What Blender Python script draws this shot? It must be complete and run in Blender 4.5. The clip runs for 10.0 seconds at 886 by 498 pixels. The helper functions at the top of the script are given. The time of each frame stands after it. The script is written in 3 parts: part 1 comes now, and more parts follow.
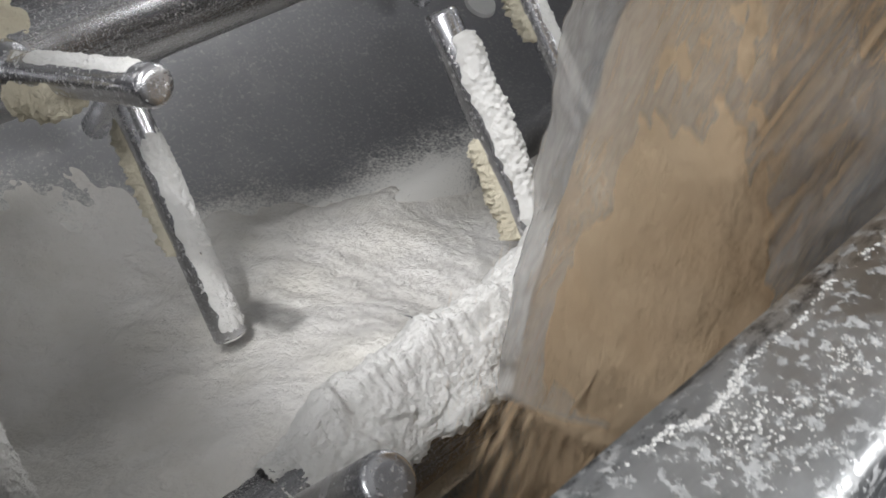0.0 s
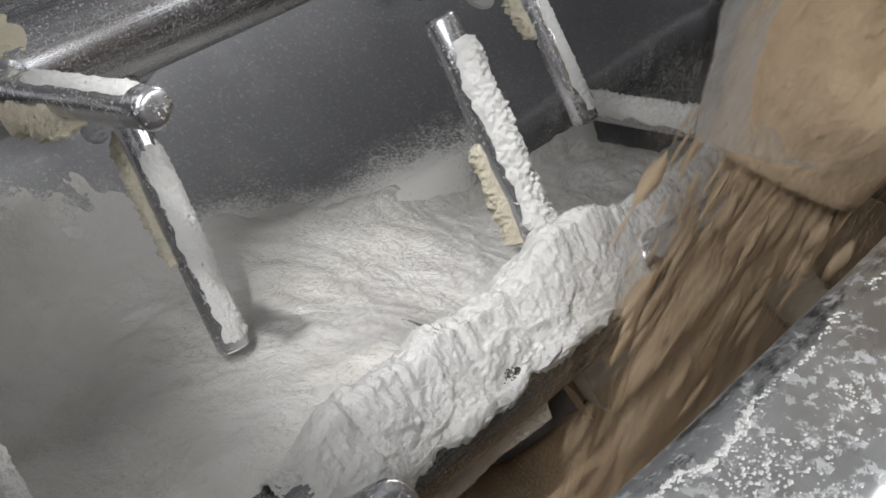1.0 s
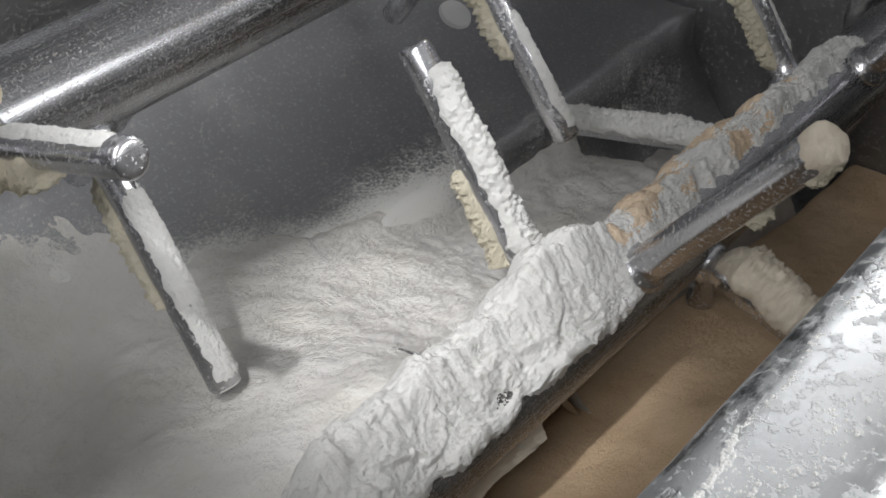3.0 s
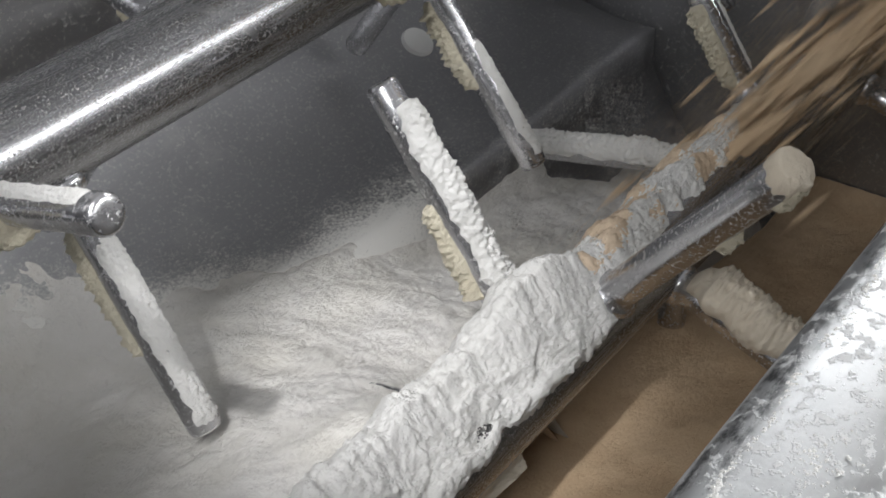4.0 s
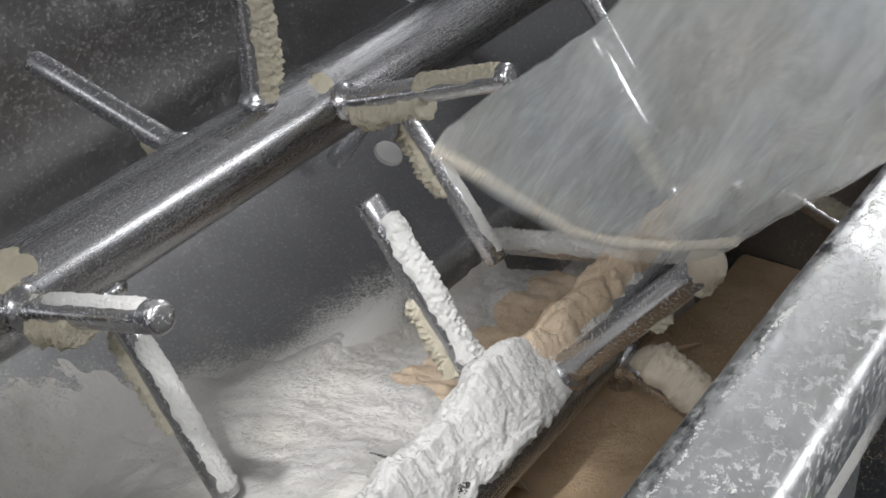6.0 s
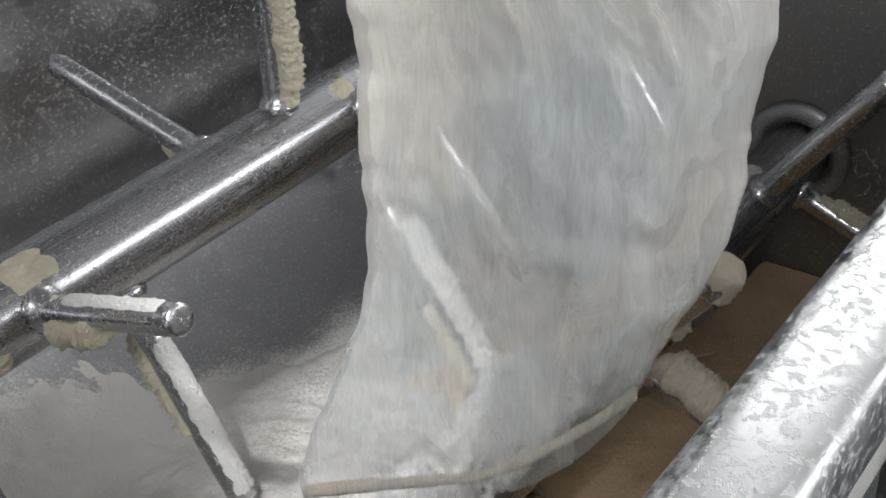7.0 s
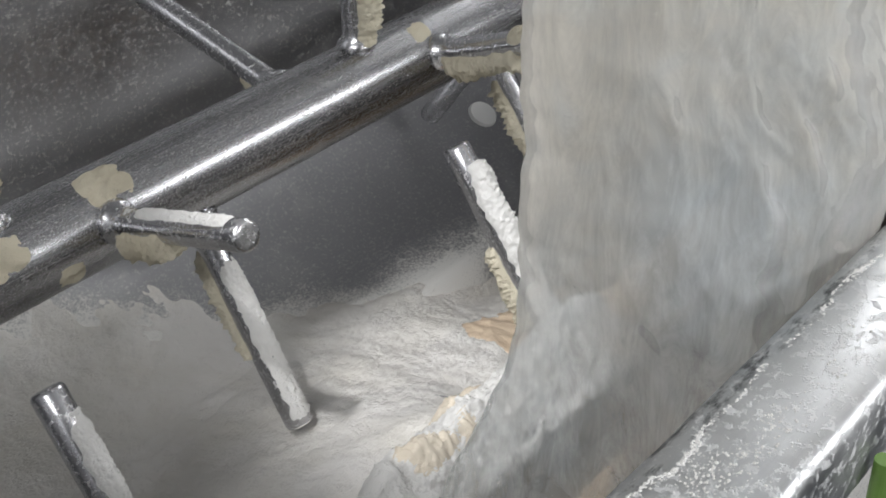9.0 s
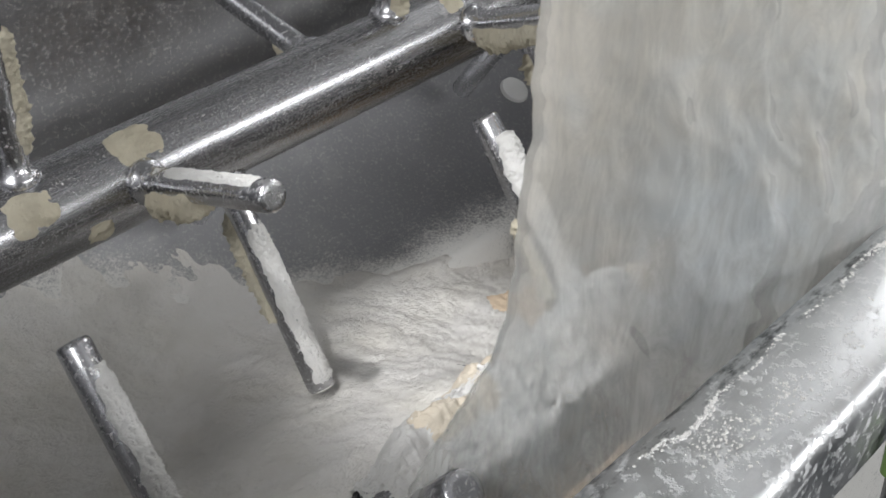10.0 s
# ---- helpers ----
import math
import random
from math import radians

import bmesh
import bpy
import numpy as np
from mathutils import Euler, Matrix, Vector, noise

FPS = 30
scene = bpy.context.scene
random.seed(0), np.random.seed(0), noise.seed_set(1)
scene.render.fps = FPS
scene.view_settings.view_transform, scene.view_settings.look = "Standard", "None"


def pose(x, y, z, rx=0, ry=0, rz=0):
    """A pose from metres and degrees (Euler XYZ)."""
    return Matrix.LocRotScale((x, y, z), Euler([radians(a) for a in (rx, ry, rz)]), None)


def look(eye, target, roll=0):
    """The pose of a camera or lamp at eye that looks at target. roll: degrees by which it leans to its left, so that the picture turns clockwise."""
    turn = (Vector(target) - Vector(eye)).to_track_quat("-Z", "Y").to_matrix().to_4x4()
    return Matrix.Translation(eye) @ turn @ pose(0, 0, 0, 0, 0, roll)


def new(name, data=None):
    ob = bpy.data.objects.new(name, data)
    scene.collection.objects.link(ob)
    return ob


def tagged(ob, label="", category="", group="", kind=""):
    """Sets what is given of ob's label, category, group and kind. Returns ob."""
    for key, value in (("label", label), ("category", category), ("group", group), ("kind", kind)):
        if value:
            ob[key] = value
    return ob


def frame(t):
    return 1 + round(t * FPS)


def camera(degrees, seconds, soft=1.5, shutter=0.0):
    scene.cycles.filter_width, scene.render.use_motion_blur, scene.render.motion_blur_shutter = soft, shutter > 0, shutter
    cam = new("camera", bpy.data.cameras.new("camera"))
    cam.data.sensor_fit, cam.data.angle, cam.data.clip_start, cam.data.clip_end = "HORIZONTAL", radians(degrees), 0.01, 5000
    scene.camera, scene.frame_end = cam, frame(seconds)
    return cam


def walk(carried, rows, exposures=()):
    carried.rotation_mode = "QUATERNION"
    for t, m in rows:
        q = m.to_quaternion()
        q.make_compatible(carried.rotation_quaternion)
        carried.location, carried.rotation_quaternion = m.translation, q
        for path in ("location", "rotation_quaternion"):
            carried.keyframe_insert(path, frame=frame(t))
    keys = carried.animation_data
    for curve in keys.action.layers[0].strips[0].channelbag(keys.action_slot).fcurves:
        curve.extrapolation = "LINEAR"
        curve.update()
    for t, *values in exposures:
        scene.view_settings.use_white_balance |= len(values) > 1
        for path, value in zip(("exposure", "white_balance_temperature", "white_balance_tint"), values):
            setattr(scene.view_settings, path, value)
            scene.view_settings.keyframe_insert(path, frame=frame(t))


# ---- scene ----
cam = camera(37.19, 10.0, soft=1.6, shutter=0.5)
PATH = [
    (0.0, look((-0.3118, -0.7122, 1.4008), (0.3115, -0.1862, 0.8220), 2.30)),
    (0.5, look((-0.3068, -0.6953, 1.4210), (0.3088, -0.1805, 0.8243), 2.42)),
    (1.0, look((-0.2989, -0.6984, 1.4209), (0.3139, -0.1816, 0.8230), 1.54)),
    (1.5, look((-0.2988, -0.6967, 1.4257), (0.3128, -0.1815, 0.8253), 1.00)),
    (2.0, look((-0.2987, -0.6947, 1.4279), (0.3127, -0.1800, 0.8268), 0.64)),
    (2.5, look((-0.2906, -0.7014, 1.4271), (0.3207, -0.1784, 0.8331), -0.61)),
    (4.0, look((-0.2887, -0.6916, 1.4523), (0.3489, -0.1936, 0.8645), -2.32)),
    (4.5, look((-0.2893, -0.6904, 1.4540), (0.3683, -0.1942, 0.8871), -2.34)),
    (5.0, look((-0.3740, -0.7470, 1.5269), (0.2993, -0.2560, 0.9742), -2.47)),
    (5.5, look((-0.4182, -0.7668, 1.5632), (0.2699, -0.2813, 1.0239), -2.40)),
    (7.0, look((-0.4189, -0.7696, 1.5632), (0.2623, -0.2651, 1.0326), -2.62)),
    (7.5, look((-0.4223, -0.7752, 1.5584), (0.2523, -0.2589, 1.0308), -1.97)),
    (8.0, look((-0.4297, -0.7841, 1.5511), (0.2381, -0.2577, 1.0248), -1.33)),
    (8.5, look((-0.4329, -0.7911, 1.5449), (0.2210, -0.2545, 1.0115), -1.46)),
    (9.0, look((-0.4402, -0.7960, 1.5431), (0.2005, -0.2515, 1.0020), -1.23)),
    (9.5, look((-0.4405, -0.8031, 1.5349), (0.1877, -0.2476, 0.9901), -0.88)),
    (10.0, look((-0.4455, -0.8088, 1.5354), (0.1741, -0.2496, 0.9845), -0.56)),
]
walk(cam, PATH, exposures=((0.0, 0.24), (10.0, 0.18)))

# ---- light ----
world = bpy.data.worlds.new("workshop_air")
world.use_nodes = True
world.node_tree.nodes["Background"].inputs[0].default_value = (0.75, 0.8, 0.85, 1)
world.node_tree.nodes["Background"].inputs[1].default_value = 0.28
scene.world = world


def unseen_lamp(eye, target, sx, sy, watts):
    la = bpy.data.lights.new("unseen_area_lamp", "AREA")
    la.shape, la.size, la.size_y, la.energy = "RECTANGLE", sx, sy, watts
    la.color = (0.98, 0.99, 1.0)
    new("unseen_area_lamp", la).matrix_world = look(eye, target)


def patch_spot(eye, target, cone, watts):
    la = bpy.data.lights.new("patch_spot", "SPOT")
    la.spot_size, la.spot_blend, la.shadow_soft_size, la.energy = radians(cone), 0.55, 0.05, watts
    la.color = (0.99, 0.99, 1.0)
    new("patch_spot", la).matrix_world = look(eye, target)


# Unseen strip on the near side, placed by the highlight along the upper shaft
unseen_lamp((1.4, -2.7, 2.20), (0.5, -0.2, 0.95), 2.6, 0.28, 42)
# Added panel high at the far end, set where the rim mirrors it
unseen_lamp((3.0, 0.15, 2.75), (0.4, -0.2, 0.9), 1.7, 0.9, 30)
# Added fill from the left that brightens the sacks and falling powder
unseen_lamp((-1.9, -0.95, 2.9), (0.3, -0.35, 1.1), 1.3, 0.4, 36)
# Added spot, no lamp seen: its cone edge shapes the bright flour patch
patch_spot((-0.90, -0.55, 2.93), (0.31, -0.18, 0.78), 8.4, 175)

# ---- materials ----
def material(name):
    m = bpy.data.materials.new(name)
    m.use_nodes = True
    nt = m.node_tree
    return m, nt, nt.nodes["Principled BSDF"]


def noise_node(nt, scale, detail=6.0, rough=0.6, stretch=None):
    tc = nt.nodes.new("ShaderNodeTexCoord")
    n = nt.nodes.new("ShaderNodeTexNoise")
    n.inputs["Scale"].default_value, n.inputs["Detail"].default_value, n.inputs["Roughness"].default_value = scale, detail, rough
    if stretch:
        mp = nt.nodes.new("ShaderNodeMapping")
        mp.inputs["Scale"].default_value = stretch
        nt.links.new(tc.outputs["Object"], mp.inputs[0])
        nt.links.new(mp.outputs[0], n.inputs["Vector"])
    else:
        nt.links.new(tc.outputs["Object"], n.inputs["Vector"])
    return n


def ramp(nt, src, stops):
    r = nt.nodes.new("ShaderNodeValToRGB")
    e = r.color_ramp.elements
    while len(e) < len(stops):
        e.new(0.5)
    for el, (pos, col) in zip(e, stops):
        el.position = pos
        el.color = (*col, 1) if len(col) == 3 else col
    nt.links.new(src, r.inputs[0])
    return r


def maths(nt, op, a, b=None, clamp=False):
    n = nt.nodes.new("ShaderNodeMath")
    n.operation, n.use_clamp = op, clamp
    for sock, v in zip(n.inputs, (a, b)):
        if v is None:
            continue
        if isinstance(v, (int, float)):
            sock.default_value = v
        else:
            nt.links.new(v, sock)
    return n.outputs[0]


def mixcol(nt, fac, a, b):
    n = nt.nodes.new("ShaderNodeMix")
    n.data_type = "RGBA"
    for sock, v in ((n.inputs[0], fac), (n.inputs[6], a), (n.inputs[7], b)):
        if isinstance(v, (int, float)):
            sock.default_value = v
        elif isinstance(v, tuple):
            sock.default_value = (*v, 1)
        else:
            nt.links.new(v, sock)
    return n.outputs[2]


def bump(nt, height, bsdf, strength, dist):
    b = nt.nodes.new("ShaderNodeBump")
    b.inputs["Strength"].default_value, b.inputs["Distance"].default_value = strength, dist
    nt.links.new(height, b.inputs["Height"])
    nt.links.new(b.outputs[0], bsdf.inputs["Normal"])
    return b


def steel(name, base, rough, dust, dust_col, speck_scale=260.0, low_dust=0.0, brush=(3.0, 90.0, 90.0), grime=False, fleck=0.0):
    """Stainless steel with fine brushing, dried flour specks and cloudy flour dust."""
    m, nt, b = material(name)
    br = noise_node(nt, 6.0, 4.0, 0.7, brush)
    speck = noise_node(nt, speck_scale, 3.0, 0.75)
    cloud = noise_node(nt, 9.0, 8.0, 0.68)
    blot = noise_node(nt, 38.0, 6.0, 0.7)
    s1 = maths(nt, "MULTIPLY", maths(nt, "SUBTRACT", speck.outputs[0], 0.60 - fleck - 0.10 * dust), 14.0, True)
    c1 = maths(nt, "MULTIPLY", maths(nt, "SUBTRACT", cloud.outputs[0], 0.66 - 0.22 * dust), 5.0, True)
    k1 = maths(nt, "MULTIPLY", maths(nt, "SUBTRACT", blot.outputs[0], 0.62 - 0.12 * dust), 6.0, True)
    mask = maths(nt, "MULTIPLY", s1, maths(nt, "ADD", maths(nt, "MULTIPLY", c1, 0.8), 0.45), True)
    mask = maths(nt, "MAXIMUM", mask, maths(nt, "MULTIPLY", maths(nt, "MULTIPLY", c1, k1), 0.85))
    film = maths(nt, "MULTIPLY", c1, 0.22 + 0.2 * dust)
    if low_dust:
        # settled flour thins out above the edge of the flour bank
        tc = nt.nodes.new("ShaderNodeTexCoord")
        sp = nt.nodes.new("ShaderNodeSeparateXYZ")
        nt.links.new(tc.outputs["Object"], sp.inputs[0])
        edge = maths(nt, "SUBTRACT", 0.165, maths(nt, "MULTIPLY", maths(nt, "MAXIMUM", maths(nt, "SUBTRACT", sp.outputs[0], 0.10), 0.0), 0.55))
        over = maths(nt, "SUBTRACT", sp.outputs[1], maths(nt, "MAXIMUM", edge, 0.0))
        near = maths(nt, "SUBTRACT", 0.96, maths(nt, "MULTIPLY", over, 9.5), True)
        near = maths(nt, "MULTIPLY", near, maths(nt, "ADD", maths(nt, "MULTIPLY", maths(nt, "SUBTRACT", 0.62, sp.outputs[0]), 4.0, True), 0.45, True))
        fine = noise_node(nt, 300.0, 5.0, 0.82)
        wide = noise_node(nt, 14.0, 6.0, 0.7)
        g = maths(nt, "ADD", maths(nt, "MULTIPLY", near, 0.50), maths(nt, "MULTIPLY", wide.outputs[0], 0.50))
        g = maths(nt, "ADD", g, maths(nt, "MULTIPLY", fine.outputs[0], 0.95))
        mask = maths(nt, "MAXIMUM", mask, maths(nt, "MULTIPLY", maths(nt, "SUBTRACT", g, 0.98), low_dust * 6.5, True))
    mask = maths(nt, "MAXIMUM", mask, film, True)
    metal = mixcol(nt, br.outputs[0], tuple(c * 0.92 for c in base), tuple(min(c * 1.07, 1) for c in base))
    if grime:
        # dark worn smudges along the rolled lip
        tc = nt.nodes.new("ShaderNodeTexCoord")
        sp = nt.nodes.new("ShaderNodeSeparateXYZ")
        nt.links.new(tc.outputs["Object"], sp.inputs[0])
        lip = maths(nt, "MULTIPLY", maths(nt, "ADD", sp.outputs[1], 0.562), 120.0, True)
        rub = noise_node(nt, 34.0, 6.0, 0.72, (1.0, 2.2, 2.2))
        rub = maths(nt, "MULTIPLY", maths(nt, "SUBTRACT", rub.outputs[0], 0.50), 9.0, True)
        smudge = maths(nt, "MULTIPLY", maths(nt, "MULTIPLY", lip, rub), 0.85)
        metal = mixcol(nt, smudge, metal, (0.07, 0.07, 0.075))
        mask = maths(nt, "MULTIPLY", mask, maths(nt, "SUBTRACT", 1.0, smudge, True), True)
    nt.links.new(mixcol(nt, mask, metal, dust_col), b.inputs["Base Color"])
    nt.links.new(maths(nt, "SUBTRACT", 1.0, mask, True), b.inputs["Metallic"])
    r = maths(nt, "ADD", maths(nt, "MULTIPLY", br.outputs[0], 0.06), rough - 0.03)
    nt.links.new(maths(nt, "ADD", r, maths(nt, "MULTIPLY", mask, 0.55), True), b.inputs["Roughness"])
    h = maths(nt, "ADD", maths(nt, "MULTIPLY", mask, 1.0), maths(nt, "MULTIPLY", br.outputs[0], 0.03))
    bump(nt, h, b, 0.35, 0.0012)
    return m


def powder(name, light, dark, grain=420.0, lump=45.0, rel=0.003):
    """Loose powder: soft lumps, fine grain, faint stains."""
    m, nt, b = material(name)
    big = noise_node(nt, 11.0, 5.0, 0.6)
    lp = noise_node(nt, lump, 9.0, 0.72)
    gr = noise_node(nt, grain, 3.0, 0.7)
    col = ramp(nt, big.outputs[0], ((0.3, dark), (0.62, light)))
    pits = maths(nt, "MULTIPLY", maths(nt, "SUBTRACT", gr.outputs[0], 0.66), 4.0, True)
    nt.links.new(mixcol(nt, maths(nt, "MULTIPLY", pits, 0.35), col.outputs[0], tuple(c * 0.75 for c in dark)), b.inputs["Base Color"])
    b.inputs["Roughness"].default_value = 0.95
    b.inputs["Specular IOR Level"].default_value = 0.1
    mid = noise_node(nt, lump * 0.32, 4.0, 0.6)
    h = maths(nt, "ADD", maths(nt, "MULTIPLY", lp.outputs[0], 0.75), maths(nt, "MULTIPLY", gr.outputs[0], 0.30))
    h = maths(nt, "ADD", h, maths(nt, "MULTIPLY", mid.outputs[0], 1.2))
    bump(nt, h, b, 0.95, rel)
    return m


STEEL_SHAFT = steel("shaft_steel", (0.30, 0.30, 0.31), 0.27, 0.36, (0.62, 0.60, 0.56), 620.0, fleck=0.004)
STEEL_ROD = steel("rod_steel", (0.56, 0.56, 0.58), 0.25, 0.15, (0.74, 0.72, 0.69), 300.0)
STEEL_TROUGH = steel("trough_steel", (0.36, 0.36, 0.37), 0.42, 0.46, (0.68, 0.67, 0.64), 260.0, 1.0, fleck=-0.012)
STEEL_DARK = steel("end_plate_steel", (0.30, 0.30, 0.31), 0.45, 0.25, (0.6, 0.59, 0.57), 200.0)
STEEL_RIM = steel("rim_steel", (0.60, 0.61, 0.62), 0.36, 0.74, (0.84, 0.84, 0.84), 130.0, 0.0, (3.0, 90.0, 90.0), True)
FLOUR = powder("white_flour", (0.80, 0.78, 0.75), (0.70, 0.675, 0.62), 560.0, 230.0, 0.0042)
FLOUR_HEAP = powder("caked_white_flour", (0.85, 0.84, 0.82), (0.77, 0.76, 0.73), 800.0, 340.0, 0.0038)
CRUST = powder("dried_dough", (0.72, 0.67, 0.54), (0.61, 0.55, 0.42), 520.0, 210.0, 0.006)
# One powder, two tones: lightened here to offset shade, the bed below kept darker
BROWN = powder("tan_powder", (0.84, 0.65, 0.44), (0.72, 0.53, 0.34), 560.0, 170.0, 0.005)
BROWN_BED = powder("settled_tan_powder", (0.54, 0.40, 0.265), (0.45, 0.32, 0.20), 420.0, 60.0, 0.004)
TAN_FILM = powder("tan_dusting", (0.74, 0.60, 0.45), (0.68, 0.53, 0.38), 300.0, 60.0, 0.003)
CREAM = powder("cream_powder", (0.74, 0.67, 0.56), (0.64, 0.56, 0.45), 260.0, 50.0, 0.004)


def plain(name, col, rough, var=0.15, scale=20.0):
    m, nt, b = material(name)
    n = noise_node(nt, scale, 6.0)
    r = ramp(nt, n.outputs[0], ((0.3, tuple(c * (1 - var) for c in col)), (0.7, tuple(min(1, c * (1 + var)) for c in col))))
    nt.links.new(r.outputs[0], b.inputs["Base Color"])
    b.inputs["Roughness"].default_value = rough
    if rough < 0.9:
        bump(nt, n.outputs[0], b, 0.2, 0.002)
    return m


WHITE_PLASTIC = plain("white_nylon", (0.75, 0.75, 0.74), 0.5, 0.05)
FLAKE = plain("flour_flakes", (0.84, 0.83, 0.81), 0.95, 0.05)
ROOM_WALL = plain("painted_wall", (0.42, 0.42, 0.42), 0.8, 0.06, 3.0)
ROOM_FLOOR = plain("dark_floor_tile", (0.035, 0.04, 0.045), 0.5, 0.3, 8.0)
ROOM_CEIL = plain("ceiling_paint", (0.75, 0.75, 0.75), 0.9, 0.05, 3.0)
GREEN = plain("green_paint", (0.16, 0.28, 0.07), 0.4, 0.2)


def plastic(name, veil, milky, tint, cool, climb=0.0):
    """Thin clear film: mostly see-through, milky where powder clings inside."""
    m, nt, b = material(name)
    out = nt.nodes["Material Output"]
    cling = noise_node(nt, 8.0, 8.0, 0.65, (1.0, 1.0, 0.40))
    streak = noise_node(nt, 30.0, 12.0, 0.82, (1.6, 1.0, 0.35))
    for n in (cling, streak):
        n.inputs["Distortion"].default_value = 0.8
    clear = nt.nodes.new("ShaderNodeBsdfTransparent")
    gloss = nt.nodes.new("ShaderNodeBsdfGlossy")
    gloss.inputs["Roughness"].default_value = 0.22
    trans = nt.nodes.new("ShaderNodeBsdfTranslucent")
    diff = nt.nodes.new("ShaderNodeBsdfDiffuse")
    hue = noise_node(nt, 6.0, 4.0, 0.6)
    tone = ramp(nt, hue.outputs[0], ((0.38, cool), (0.60, tint)))
    nt.links.new(tone.outputs[0], trans.inputs[0])
    nt.links.new(tone.outputs[0], diff.inputs[0])
    body = nt.nodes.new("ShaderNodeMixShader")
    body.inputs[0].default_value = 0.58
    nt.links.new(trans.outputs[0], body.inputs[1])
    nt.links.new(diff.outputs[0], body.inputs[2])
    k = maths(nt, "MULTIPLY", maths(nt, "SUBTRACT", maths(nt, "ADD", maths(nt, "MULTIPLY", cling.outputs[0], 0.5), maths(nt, "MULTIPLY", streak.outputs[0], 0.5)), 0.42), 4.2, True)
    k = maths(nt, "ADD", maths(nt, "MULTIPLY", k, milky), veil, True)
    if climb:
        # more powder clings higher up inside the sack
        tc = nt.nodes.new("ShaderNodeTexCoord")
        sp = nt.nodes.new("ShaderNodeSeparateXYZ")
        nt.links.new(tc.outputs["Object"], sp.inputs[0])
        k = maths(nt, "ADD", k, maths(nt, "MULTIPLY", maths(nt, "MULTIPLY", maths(nt, "SUBTRACT", sp.outputs[2], 0.05), 3.4, True), climb), True)
    mx = nt.nodes.new("ShaderNodeMixShader")
    nt.links.new(k, mx.inputs[0])
    nt.links.new(clear.outputs[0], mx.inputs[1])
    nt.links.new(body.outputs[0], mx.inputs[2])
    fr = nt.nodes.new("ShaderNodeFresnel")
    fr.inputs[0].default_value = 1.30
    top = nt.nodes.new("ShaderNodeMixShader")
    nt.links.new(maths(nt, "MULTIPLY", fr.outputs[0], 0.30), top.inputs[0])
    nt.links.new(mx.outputs[0], top.inputs[1])
    nt.links.new(gloss.outputs[0], top.inputs[2])
    nt.links.new(top.outputs[0], out.inputs["Surface"])
    bp = nt.nodes.new("ShaderNodeBump")
    bp.inputs["Strength"].default_value, bp.inputs["Distance"].default_value = 0.8, 0.004
    nt.links.new(streak.outputs[0], bp.inputs["Height"])
    for s in (gloss, diff, trans):
        nt.links.new(bp.outputs[0], s.inputs["Normal"])
    return m


FILM_CLEAR = plastic("clear_plastic_film", 0.22, 0.50, (0.93, 0.92, 0.90), (0.88, 0.90, 0.92))
FILM_DUSTY = plastic("dusty_plastic_film", 0.14, 0.46, (0.97, 0.93, 0.85), (0.89, 0.94, 0.96), 0.55)

# ---- helpers ----
def mesh(name, bm, mat, smooth=True):
    me = bpy.data.meshes.new(name)
    bm.normal_update()
    bm.to_mesh(me)
    bm.free()
    me.materials.append(mat)
    if smooth:
        for f in me.polygons:
            f.use_smooth = True
    return me


def part(name, bm, mat, parent, label="", smooth=True):
    ob = new(name, mesh(name, bm, mat, smooth))
    ob.parent = parent
    if label:
        ob["label"] = label
    return ob


def thing(name, bm, mat, label, category, kind="", group="", smooth=True):
    return tagged(new(name, mesh(name, bm, mat, smooth)), label, category, group, kind)


def grid(bm, pts, close_u=False, close_v=False):
    """Faces over a 2D list of points."""
    vs = [[bm.verts.new(p) for p in row] for row in pts]
    nu, nv = len(vs), len(vs[0])
    for i in range(nu if close_u else nu - 1):
        for j in range(nv if close_v else nv - 1):
            bm.faces.new((vs[i][j], vs[(i + 1) % nu][j], vs[(i + 1) % nu][(j + 1) % nv], vs[i][(j + 1) % nv]))
    return vs


def solid_sheet(rows, offset):
    """A sheet of points thickened by an offset function."""
    bm = bmesh.new()
    a = grid(bm, rows)
    b = grid(bm, [[offset(Vector(p)) for p in r] for r in rows])
    nu, nv = len(a), len(a[0])
    for i in range(nu - 1):
        bm.faces.new((a[i][0], a[i + 1][0], b[i + 1][0], b[i][0]))
        bm.faces.new((a[i][-1], a[i + 1][-1], b[i + 1][-1], b[i][-1]))
    for j in range(nv - 1):
        bm.faces.new((a[0][j], a[0][j + 1], b[0][j + 1], b[0][j]))
        bm.faces.new((a[-1][j], a[-1][j + 1], b[-1][j + 1], b[-1][j]))
    bmesh.ops.recalc_face_normals(bm, faces=bm.faces)
    return bm


def box_bm(x0, y0, z0, x1, y1, z1, bev=0.0):
    bm = bmesh.new()
    bmesh.ops.create_cube(bm, size=1)
    for v in bm.verts:
        v.co = Vector(((x0 + x1) / 2 + v.co.x * (x1 - x0), (y0 + y1) / 2 + v.co.y * (y1 - y0), (z0 + z1) / 2 + v.co.z * (z1 - z0)))
    if bev:
        bmesh.ops.bevel(bm, geom=bm.edges[:], offset=bev, segments=2, affect="EDGES")
    return bm


def nz(x, y, z, s, octaves=3):
    v, a = 0.0, 1.0
    for k in range(octaves):
        v += a * noise.noise(Vector((x * s, y * s, z * s)))
        a *= 0.5
        s *= 2.03
    return v


def sm(a, b, x):
    t = min(1.0, max(0.0, (x - a) / (b - a)))
    return t * t * (3 - 2 * t)


# ---- the mixing trough ----
C1 = (0.0, 1.0)
C2 = (-0.274, 0.786)
RT = 0.268
X0, X1 = -0.46, 0.994


